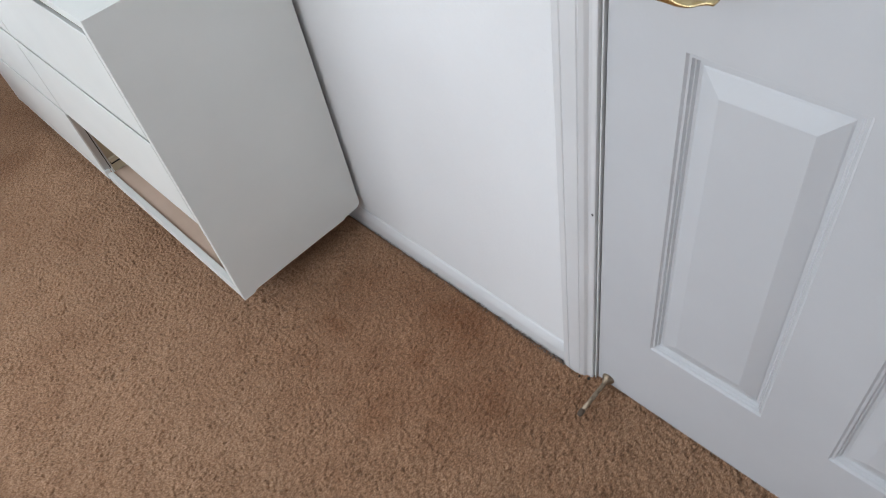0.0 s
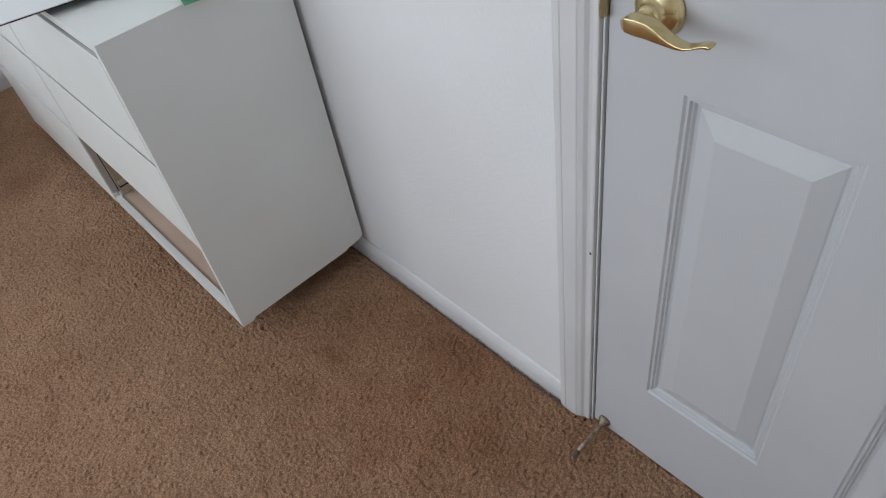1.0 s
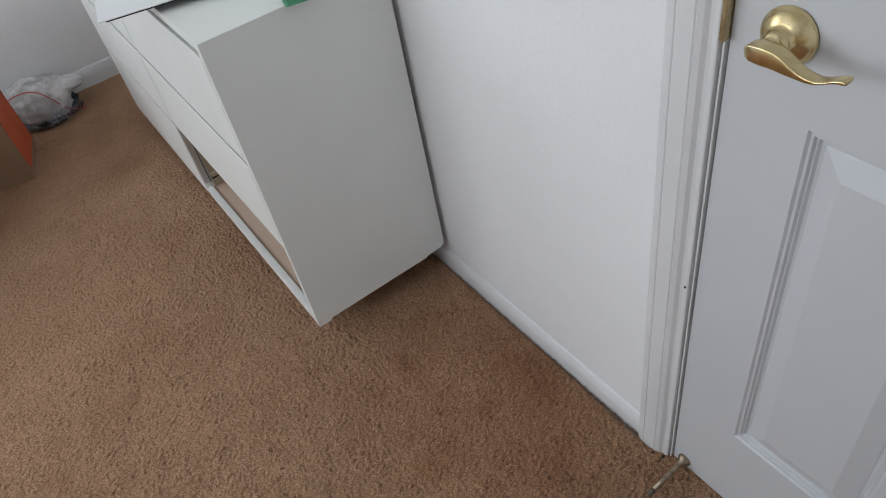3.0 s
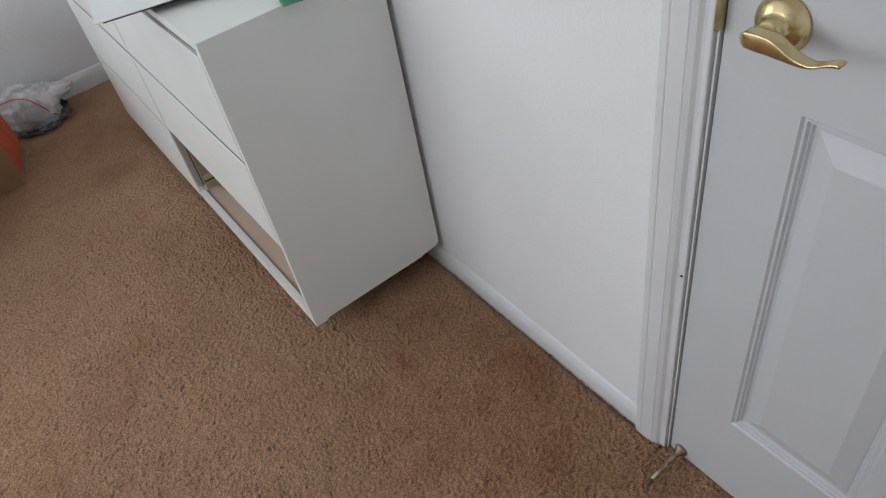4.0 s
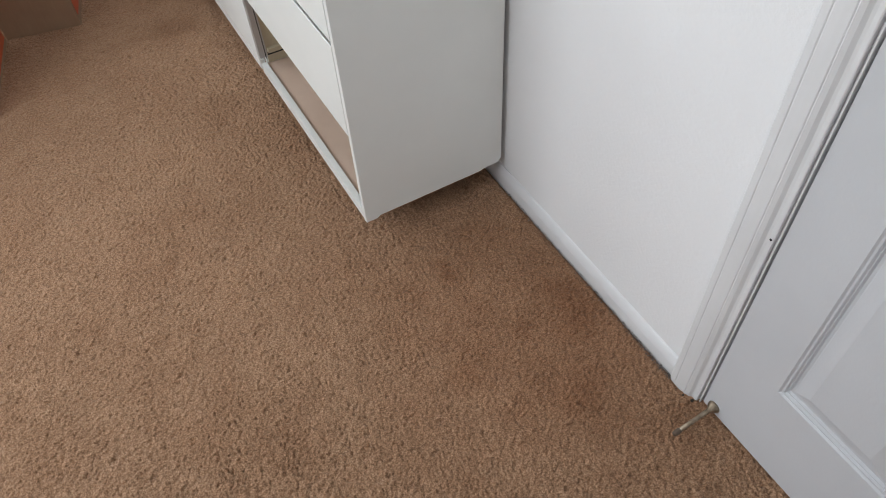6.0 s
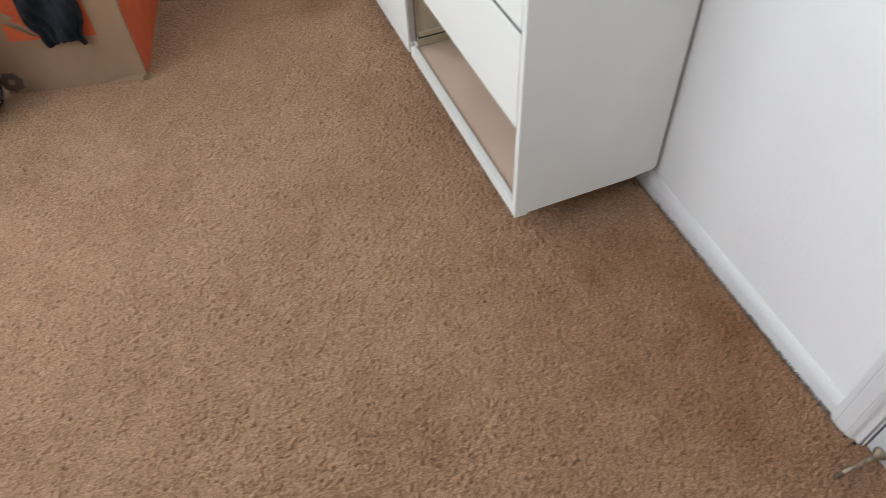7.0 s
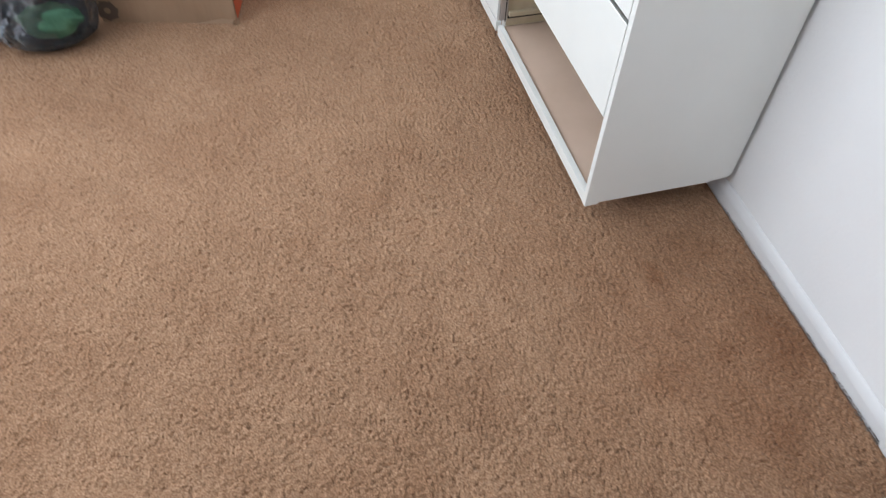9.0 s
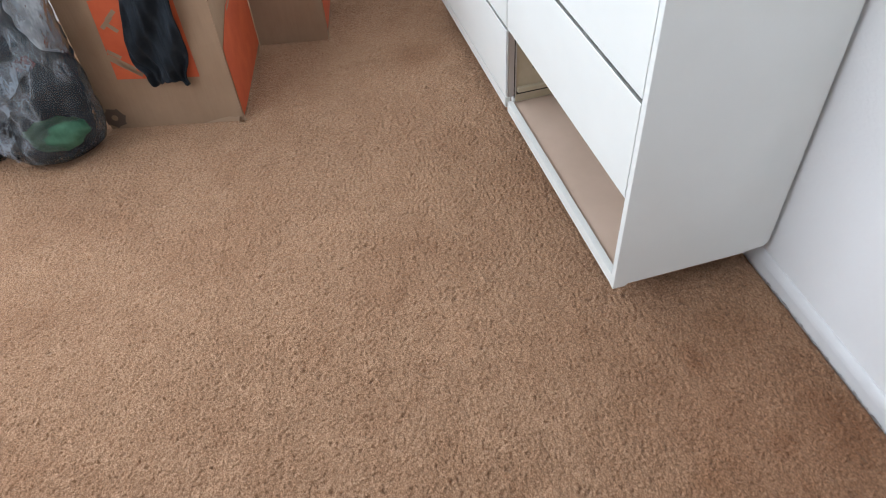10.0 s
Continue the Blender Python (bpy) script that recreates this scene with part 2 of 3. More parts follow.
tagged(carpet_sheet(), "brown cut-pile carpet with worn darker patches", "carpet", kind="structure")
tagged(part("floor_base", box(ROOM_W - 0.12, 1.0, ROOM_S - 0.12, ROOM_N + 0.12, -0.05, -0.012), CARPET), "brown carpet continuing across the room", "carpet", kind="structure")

# baseboards
BB = [(0.0, -0.02), (-0.0125, -0.02), (-0.0125, 0.027), (-0.0120, 0.031), (-0.0104, 0.037), (-0.0078, 0.043), (-0.0050, 0.048), (-0.002, 0.051), (0.0, 0.051)]
tagged(part("baseboard", extrude_profile(BB, "y", -0.663, ROOM_N), TRIM), "white painted baseboard along the wall", "baseboard", kind="structure")
tagged(part("baseboard", extrude_profile([(ROOM_N + u * 1.0, v * 1.5) for u, v in BB], "x", ROOM_W, -0.0125), TRIM), "white painted baseboard along the wall", "baseboard", kind="structure")
tagged(part("baseboard", extrude_profile(BB, "y", ROOM_S, -1.570), TRIM), "white painted baseboard along the wall", "baseboard", kind="structure")
tagged(part("baseboard", extrude_profile([(ROOM_W - u, v) for u, v in BB], "y", ROOM_S, ROOM_N - 0.013), TRIM), "white painted baseboard along the wall", "baseboard", kind="structure")

# door casing with its stepped moulding, and the jamb behind it


def casing_profile(y_in, sign):
    """(x, y) profile from the opening's edge outwards; sign is the way outwards."""
    steps = [(0.0, 0.0), (-0.0085, 0.0), (-0.0095, 0.0015), (-0.0095, 0.008), (-0.0105, 0.0125), (-0.0150, 0.0175), (-0.0177, 0.0245), (-0.0164, 0.0262), (-0.0180, 0.0282),
             (-0.0186, 0.040), (-0.0188, 0.0515), (-0.0176, 0.0532), (-0.0190, 0.0552), (-0.0190, 0.060), (-0.0186, 0.066), (-0.0160, 0.069), (0.0, 0.069)]
    return [(x, y_in + sign * w) for x, w in steps]


CAS0 = -0.731
case = thing("door_frame", (0, CAS0, 0), "white painted door casing with stepped moulding", "door frame", kind="structure")
part("casing", extrude_profile(casing_profile(CAS0, 1), "z", -0.02, 2.12), TRIM, case)
part("casing", extrude_profile(casing_profile(DOOR1 - 0.003, -1), "z", -0.02, 2.12), TRIM, case)
part("head_casing", extrude_profile([(-0.0165, 2.053), (-0.0185, 2.085), (-0.0180, 2.118), (0, 2.12), (0, 2.05)], "y", DOOR1 + 0.0, CAS0), TRIM, case)
part("jamb", box(-0.004, 0.118, -0.7365, DOOR0, -0.02, 2.05), TRIM, case)
part("jamb", box(-0.004, 0.118, DOOR1, DOOR1 + 0.003, -0.02, 2.05), TRIM, case)
part("door_stop_strip", box(0.036, 0.048, -0.749, -0.7365, -0.02, 2.045), TRIM, case)
bm = box(-0.0055, 0.03, -0.7390, -0.7367, 0.913, 0.985)
add_box(bm, -0.0125, -0.0045, -0.7400, -0.7330, 0.913, 0.985, 0.0015)
part("strike_plate", bm, DULLBRASS, case, "tarnished brass strike plate")
part("nail_hole", lathe([(0.0022, 0.0), (0.0022, 0.0008)], pose(-0.0093, -0.7265, 0.50) @ pose(0, 0, 0, 0, -90, 0), 10), NEARBLACK, case, "small dark nail hole")
settle(case)

# ---- the door ----
DX = 0.0                       # face of the door towards the room
DY0, DY1 = -0.7398, -1.4935    # latch edge and hinge edge
PANELS_Y = ((-0.849, -1.061), (-1.172, -1.383))
PANELS_Z = ((0.217, 0.843), (1.02, 1.60), (1.71, 1.90))


def door_leaf():
    """One skin with moulded panels: flat stiles and rails, a stepped recess round each panel and a raised, bevelled field."""
    bm = bmesh.new()
    ys = sorted({DY0, DY1, *[v for p in PANELS_Y for v in p]}, reverse=True)
    zs = sorted({0.005, 2.04, *[v for p in PANELS_Z for v in p]})
    grid = {(i, j): bm.verts.new((DX, y, z)) for i, y in enumerate(ys) for j, z in enumerate(zs)}
    for i in range(len(ys) - 1):
        for j in range(len(zs) - 1):
            a, b, c, d = grid[i, j], grid[i + 1, j], grid[i + 1, j + 1], grid[i, j + 1]
            if (ys[i], ys[i + 1]) in PANELS_Y and (zs[j], zs[j + 1]) in PANELS_Z:
                y0, y1, z0, z1 = ys[i], ys[i + 1], zs[j], zs[j + 1]
                ring = [a, b, c, d]
                for inset, depth in ((0.003, 0.0035), (0.0065, 0.0035), (0.0085, 0.0080), (0.0105, 0.0080), (0.0130, 0.0120), (0.0175, 0.0120), (0.020, 0.0105), (0.046, 0.0015), (0.048, 0.0010)):
                    nxt = [bm.verts.new((DX + depth, y, z)) for y, z in ((y0 - inset, z0 + inset), (y1 + inset, z0 + inset), (y1 + inset, z1 - inset), (y0 - inset, z1 - inset))]
                    for k in range(4):
                        bm.faces.new((ring[k], ring[(k + 1) % 4], nxt[(k + 1) % 4], nxt[k]))
                    ring = nxt
                bm.faces.new(ring)
            else:
                bm.faces.new((a, b, c, d))
    edge = [e for e in bm.edges if e.is_boundary]
    ext = bmesh.ops.extrude_edge_only(bm, edges=edge)
    back = [g for g in ext["geom"] if isinstance(g, bmesh.types.BMVert)]
    for v in back:
        v.co.x = DX + 0.035
    bmesh.ops.contextual_create(bm, geom=[e for e in bm.edges if e.is_boundary])
    return bm


door = thing("door_1", (DX, DY0, 0.0), "closed white six-panel interior door with a brass lever", "door", kind="structure")
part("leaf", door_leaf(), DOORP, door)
handle = part("lever_rose", lathe([(0.0, 0.0), (0.0315, 0.0), (0.032, 0.003), (0.0308, 0.006), (0.0288, 0.0075), (0.0285, 0.009), (0.025, 0.0125), (0.018, 0.016), (0.0145, 0.018), (0.0138, 0.022), (0.0138, 0.027), (0.0112, 0.0285), (0.0094, 0.030), (0.0094, 0.046), (0.0, 0.046)], pose(DX, -0.808, 0.9405) @ pose(0, 0, 0, 0, -90, 0), 40), BRASS, door, "polished brass rose", True)


def lever():
    """A waved lever of flat section: thick and rounded at the hub, thinning as it dips, with an upturned tip."""
    st = ((-0.796, 0.9425, 0.9495), (-0.799, 0.9390, 0.9525), (-0.804, 0.9370, 0.9550), (-0.815, 0.9360, 0.9562), (-0.829, 0.9362, 0.9552), (-0.838, 0.9354, 0.9518), (-0.847, 0.9350, 0.9468),
          (-0.855, 0.9345, 0.9430), (-0.864, 0.9343, 0.9405), (-0.873, 0.9355, 0.9402), (-0.881, 0.9388, 0.9425), (-0.887, 0.9420, 0.9458), (-0.893, 0.9440, 0.9488), (-0.898, 0.9448, 0.9502), (-0.901, 0.9456, 0.9494))
    bm = bmesh.new()
    rows = []
    for y, lo, hi in st:
        u = (y + 0.796) / -0.112
        x0, x1 = -0.0615 + 0.006 * u, -0.0405 - 0.001 * u
        if u < 0.05:
            x0, x1 = x0 + 0.004 * (1 - u / 0.05), x1 - 0.003 * (1 - u / 0.05)
        r = min(0.0016, 0.35 * (hi - lo))
        ring = [(x0, lo + 2 * r), (x0 + 0.6 * r, lo + 0.6 * r), (x0 + 2 * r, lo), (x1 - 2 * r, lo), (x1 - 0.6 * r, lo + 0.6 * r), (x1, lo + 1.4 * r), (x1, hi - 1.4 * r), (x1 - 0.6 * r, hi - 0.5 * r),
                (x1 - 2 * r, hi), (x0 + 0.9 * r, hi), (x0 + 0.25 * r, hi - 0.25 * r), (x0, hi - 0.9 * r)]
        rows.append([bm.verts.new((x, y, z)) for x, z in ring])
    n = len(rows[0])
    for a, b in zip(rows, rows[1:]):
        for k in range(n):
            bm.faces.new((a[k], a[(k + 1) % n], b[(k + 1) % n], b[k]))
    bm.faces.new(rows[0])
    bm.faces.new(rows[-1])
    return bm


part("lever", lever(), BRASS, door, "polished brass wave lever", True)
part("latch_plate", box(0.004, 0.030, DY0, DY0 + 0.0008, 0.915, 0.972), AGED, door)
stop = pose(DX, -0.765, 0.0235) @ pose(0, 0, 0, 0, -92, 2)
part("doorstop_post", lathe([(0.0, 0.0), (0.0135, 0.0), (0.0135, 0.003), (0.0105, 0.008), (0.0062, 0.0135), (0.0046, 0.018), (0.0046, 0.05), (0.0048, 0.090), (0.0, 0.090)], stop, 24), AGED, door, "dull brass doorstop post", True)
part("doorstop_tip", lathe([(0.0, 0.090), (0.0052, 0.090), (0.0058, 0.092), (0.0058, 0.102), (0.0046, 0.1055), (0.0, 0.106)], stop, 20), RUBBER, door, "brown rubber tip", True)
settle(door)

# ---- the dresser ----
FX, BX = -0.390, -0.013        # front and back
LEN, T = 1.440, 0.016          # length and board thickness
Z0, Z1 = 0.078, 0.819          # under edge and top
MIDY = LEN / 2

dresser = thing("dresser", (FX / 2, MIDY, 0), "white laminate six-drawer dresser with one lower drawer missing", "dresser")
for y0 in (0.0, LEN - T):
    bm = extrude_profile([(FX, Z0 - 0.011), (FX + 0.03, Z0 - 0.011), (FX + 0.036, Z0 - 0.003), (BX - 0.058, Z0 - 0.003), (BX - 0.054, Z0 + 0.002), (BX - 0.01, Z0 + 0.004), (BX, Z0 + 0.014), (BX, Z1), (FX, Z1)], "y", y0, y0 + T)
    bmesh.ops.bevel(bm, geom=bm.edges[:], offset=0.0011, segments=2, affect="EDGES", profile=0.6)
    part("side_panel", bm, LAMINATE, dresser)
part("top", box(FX + 0.0008, BX, T, LEN - T, Z1 - 0.018, Z1 - 0.0002), LAMINATE, dresser)
part("back_panel", box(BX - 0.006, BX - 0.002, T, LEN - T, Z0 + 0.06, Z1 - 0.02), RAWBOARD, dresser)
part("divider", box(FX + 0.0185, BX - 0.008, MIDY - 0.009, MIDY + 0.009, Z0, Z1 - 0.02, 0.001), LAMINATE, dresser)
for a, b in ((T, MIDY - 0.0095), (MIDY + 0.0095, LEN - T)):
    part("bottom_rail", box(FX + 0.001, FX + 0.017, a, b, Z0 - 0.011, Z0 + 0.020, 0.001), LAMINATE, dresser)
    part("back_rail", box(BX - 0.024, BX - 0.007, a, b, Z0, Z0 + 0.058, 0.001), RAWBOARD, dresser)
    part("bottom_panel", box(FX + 0.018, BX - 0.026, a, b, Z0 + 0.010, Z0 + 0.014), HARDBOARD, dresser, "brown hardboard bottom")
for x in (FX + 0.15, BX - 0.09):
    for y in (0.26, MIDY, LEN - 0.26):
        part("foot", lathe([(0.0, -0.004), (0.016, -0.004), (0.018, 0.0), (0.018, Z0 + 0.010)], pose(x, y, 0), 16), NEARBLACK, dresser, "dark recessed foot")
for y in (0.006, LEN - 0.018):
    part("runner_batten", box(FX + 0.05, BX - 0.055, y, y + 0.012, Z0 - 0.009, Z0 - 0.0035, 0.001), LAMINATE, dresser)


def drawer_front(y0, y1, z0, z1, groove):
    """A slab whose upper edge falls away to the back, as a finger groove, deeper in the top row."""
    if groove:
        return extrude_profile([(FX, z0), (FX, z1 - 0.001), (FX + 0.001, z1), (FX + 0.0075, z1), (FX + 0.0120, z1 - 0.030), (FX + 0.0175, z1 - 0.031), (FX + 0.0175, z0)], "y", y0, y1)
    return extrude_profile([(FX, z0), (FX, z1 - 0.001), (FX + 0.001, z1), (FX + 0.0020, z1), (FX + 0.0150, z1 - 0.0045), (FX + 0.0175, z1 - 0.006), (FX + 0.0175, z0)], "y", y0, y1)


ROWS = ((0.106, 0.315), (0.327, 0.548), (0.5600, 0.786))
COLS = ((T + 0.0025, MIDY - 0.004), (MIDY + 0.004, LEN - T - 0.0025))
for c, (y0, y1) in enumerate(COLS):
    for r, (z0, z1) in enumerate(ROWS):
        if c == 0 and r == 0:
            continue
        f = part("drawer", drawer_front(y0, y1, z0, z1, r == 2), LAMINATE, dresser)
        bm = bmesh.new()
        for q in ((FX + 0.018, BX - 0.03, y0 + 0.022, y0 + 0.034), (FX + 0.018, BX - 0.03, y1 - 0.034, y1 - 0.022), (BX - 0.042, BX - 0.03, y0 + 0.034, y1 - 0.034)):
            add_box(bm, *q, z0 + 0.02, z1 - 0.06)
        add_box(bm, FX + 0.018, BX - 0.03, y0 + 0.022, y1 - 0.022, z0 + 0.014, z0 + 0.0195)
        part("drawer_tray", bm, RAWBOARD, f, "raw board tray")
for y, s in ((T, 1),):
    bm = bmesh.new()
    a, b = sorted((y, y + s * 0.011))
    add_box(bm, FX + 0.02, BX - 0.04, a, b, 0.150, 0.154)
    a, b = sorted((y, y + s * 0.0015))
    add_box(bm, FX + 0.02, BX - 0.04, a, b, 0.150, 0.185)
    part("drawer_slide", bm, STEEL, dresser, "zinc drawer slide")
part("inner_lining", box(FX + 0.024, BX - 0.03, MIDY - 0.0125, MIDY - 0.0092, Z0 + 0.017, 0.32), RAWBOARD, dresser, "tan raw board lining")
part("runner", box(FX + 0.026, BX - 0.05, MIDY - 0.026, MIDY - 0.0128, 0.132, 0.146, 0.002), RAWBOARD, dresser, "tan wooden drawer runner")
# the shadow beneath the runner, drawn as a near-black strip
part("runner_shadow", box(FX + 0.026, BX - 0.05, MIDY - 0.0138, MIDY - 0.0127, 0.120, 0.1315), NEARBLACK, dresser, "dark strip for the shadow under the runner")
# a thin near-black bar makes the line beside the edge strip
part("edge_line", box(FX + 0.0165, FX + 0.0190, MIDY - 0.0181, MIDY - 0.0174, 0.114, 0.320), NEARBLACK, dresser, "dark line along the strip")
# added strip that turns the divider's front edge grey
part("edge_strip", box(FX + 0.0015, FX + 0.0235, MIDY - 0.0175, MIDY - 0.0095, 0.119, 0.322), STEEL, dresser, "grey metal strip added over the divider's front edge")
part("screw", lathe([(0.0, 0.0), (0.0035, 0.0), (0.0035, 0.001), (0.0, 0.0012)], pose(FX + 0.075, MIDY - 0.0126, 0.20, 90, 0, 0), 10), NEARBLACK, dresser, "dark screw head")
part("screw", lathe([(0.0, 0.0), (0.003, 0.0), (0.003, 0.0012), (0.0, 0.0014)], pose(FX + 0.012, T + 0.0001, 0.185, -90, 0, 0), 10), STEEL, dresser, "zinc screw head")


def sag(parent, slope=0.014):
    """The dresser stands out of level: it and what lies on it drop towards the far end."""
    for o in parent.children_recursive:
        for v in o.data.vertices:
            v.co.z -= slope * max(v.co.y, 0.0)


sag(dresser)
settle(dresser)

# ---- cardboard boxes ----


def carton(name, corners, height, label, group):
    """An upright closed carton on four floor corners: front left, front right, back right, back left."""
    e = thing(name, (sum(c[0] for c in corners) / 4, sum(c[1] for c in corners) / 4, 0), label, "box", group)
    for k, nm in enumerate(("front_wall", "side_wall", "back_wall", "side_wall")):
        a, b = Vector((*corners[k], 0)), Vector((*corners[(k + 1) % 4], 0))
        out = (b - a).cross(Vector((0, 0, 1))).normalized()
        bm = bmesh.new()
        n, h = 14, 14
        rows = []
        for j in range(h + 1):
            v = j / h
            row = []
            for i in range(n + 1):
                u = i / n
                wob = 0.0016 * noise.noise((u * 4, v * 5, k * 3.3)) * math.sin(math.pi * u)
                row.append(bm.verts.new(a.lerp(b, u) + Vector((0, 0, v * height)) + out * wob))
            rows.append(row)
        for r0, r1 in zip(rows, rows[1:]):
            for i in range(n):
                bm.faces.new((r0[i], r0[i + 1], r1[i + 1], r1[i]))
        bmesh.ops.recalc_face_normals(bm, faces=bm.faces)
        ret = bmesh.ops.extrude_face_region(bm, geom=bm.faces[:])
        for g in ret["geom"]:
            if isinstance(g, bmesh.types.BMVert):
                g.co -= out * 0.004
        part(nm, bm, CARD, e)
    a, b, c, d = [Vector((*q, height)) for q in corners]
    for f, (p, q, r, t) in enumerate(((a, b, b.lerp(c, 0.497), a.lerp(d, 0.497)), (a.lerp(d, 0.503), b.lerp(c, 0.503), c, d))):
        bm = bmesh.new()
        bm.faces.new([bm.verts.new(v + Vector((0, 0, 0.001))) for v in (p, q, r, t)])
        ret = bmesh.ops.extrude_face_region(bm, geom=bm.faces[:])
        for g in ret["geom"]:
            if isinstance(g, bmesh.types.BMVert):
                g.co.z += 0.004
        part("flap", bm, CARD, e)
    bm = bmesh.new()
    bm.faces.new([bm.verts.new((*q, 0.0)) for q in corners])
    part("bottom", bm, CARD, e)
    return e


def wall_patch(name, e, a, b, pts, material, label="", lift=0.0022, thick=0.0004):
    """A flat printed or torn patch on a carton's wall; pts are (share along the wall, height)."""
    a, b = Vector((*a, 0)), Vector((*b, 0))
    out = (b - a).cross(Vector((0, 0, 1))).normalized()
    bm = bmesh.new()
    f = bm.faces.new([bm.verts.new(a.lerp(b, u) + Vector((0, 0, z)) + out * lift) for u, z in pts])
    ret = bmesh.ops.extrude_face_region(bm, geom=[f])
    for g in ret["geom"]:
        if isinstance(g, bmesh.types.BMVert):
            g.co -= out * thick
    return part(name, bm, material, e, label)


def bar(u, z, du, dz, turn, ratio=0.41):
    """A slanted bar on a wall of that width, as wall_patch takes it."""
    c, s_ = math.cos(radians(turn)), math.sin(radians(turn))
    return [(u + (x * c - y * s_) / ratio, z + x * s_ + y * c) for x, y in ((-du, -dz), (du, -dz), (du, dz), (-du, dz))]


HB = [(-1.534, 1.108), (-1.135, 1.014), (-1.048, 1.424), (-1.447, 1.518)]
hb = carton("cardboard_box", HB, 0.56, "upright brown cardboard moving carton with orange printing", "moving cartons")
wall_patch("printed_square", hb, HB[0], HB[1], [(0.205, 0.174), (0.785, 0.165), (0.785, 0.418), (0.235, 0.418)], ORANGE, "orange printed square")
for u, z, du, dz in ((0.30, 0.352, 0.024, 0.006), (0.32, 0.338, 0.006, 0.020), (0.345, 0.372, 0.020, 0.006), (0.285, 0.225, 0.040, 0.010), (0.325, 0.205, 0.036, 0.006), (0.36, 0.195, 0.020, 0.006), (0.26, 0.255, 0.020, 0.006)):
    wall_patch("print_bar", hb, HB[0], HB[1], bar(u, z, du, dz, -38 if z < 0.3 else 42), CARD, lift=0.0029)
for k in range(7):
    a = 2 * math.pi * k / 7
    wall_patch("print_mark", hb, HB[0], HB[1], bar(0.062 + 0.052 * math.cos(a), 0.042 + 0.022 * math.sin(a), 0.0125, 0.0105, math.degrees(a) + 70), INK, "dark brown printed mark", lift=0.0026)
wall_patch("printed_side", hb, HB[1], HB[2], [(0.02, 0.012), (0.35, 0.012), (0.985, 0.02), (0.985, 0.46), (0.72, 0.37), (0.30, 0.292), (0.015, 0.245), (0.004, 0.215)], ORANGE, "orange printed side")
for i in range(5):
    wall_patch("print_bar", hb, HB[1], HB[2], bar(0.42 + 0.012 * (i % 2), 0.29 + 0.017 * i, 0.030 - 0.003 * (i % 3), 0.004, 4), CARD, lift=0.0029)
wall_patch("torn_edge", hb, HB[0], HB[1], [(0.70, 0.001), (0.985, 0.001), (0.985, 0.020), (0.95, 0.015), (0.90, 0.019), (0.83, 0.014), (0.78, 0.009)], TORN, "torn paper layer at the foot", lift=0.0030)
bm = bmesh.new()
rngb = random.Random(4)
cor = Vector((*HB[1], 0))
for i in range(9):
    o = cor + Vector((rngb.uniform(-0.018, 0.006), rngb.uniform(-0.010, 0.002), 0))
    vs = [bm.verts.new(o + Vector((rngb.uniform(-0.009, 0.009), rngb.uniform(-0.009, 0.003), z))) for z in (0.0, 0.006, 0.03 * rngb.uniform(0.6, 1.2))]
    bm.faces.new(vs)
part("frayed_corner", bm, TORN, hb, "frayed pale corner")
settle(hb)

B2 = [(-1.044, 1.433), (-0.811, 1.384), (-0.759, 1.64), (-0.992, 1.689)]
b2 = carton("cardboard_box", B2, 0.50, "smaller brown cardboard carton with an orange side", "moving cartons")
wall_patch("printed_side", b2, B2[1], B2[2], [(0.05, 0.03), (0.97, 0.03), (0.97, 0.41), (0.42, 0.41), (0.05, 0.24)], ORANGE, "orange printed side")
settle(b2)

# ---- cloth and bags ----


def cloth_mat(name, a, b, rough=0.9):
    k = Mat(name, rough)
    k.colour(k.ramp(k.noise(18, 4), [(0.3, a), (0.7, b)]))
    k.bump(k.noise(900, 2), 0.0004)
    k.b.inputs["Specular IOR Level"].default_value = 0.15
    return k


BLACKCLOTH = cloth_mat("black_cloth", (0.010, 0.013, 0.017), (0.022, 0.027, 0.034), 0.7)
NAVYCLOTH = cloth_mat("navy_cloth", (0.010, 0.016, 0.024), (0.030, 0.040, 0.052))
GREENCLOTH = cloth_mat("green_cloth", (0.036, 0.100, 0.062), (0.10, 0.21, 0.135))
REDCLOTH = cloth_mat("maroon_cloth", (0.09, 0.022, 0.028), (0.16, 0.04, 0.05))


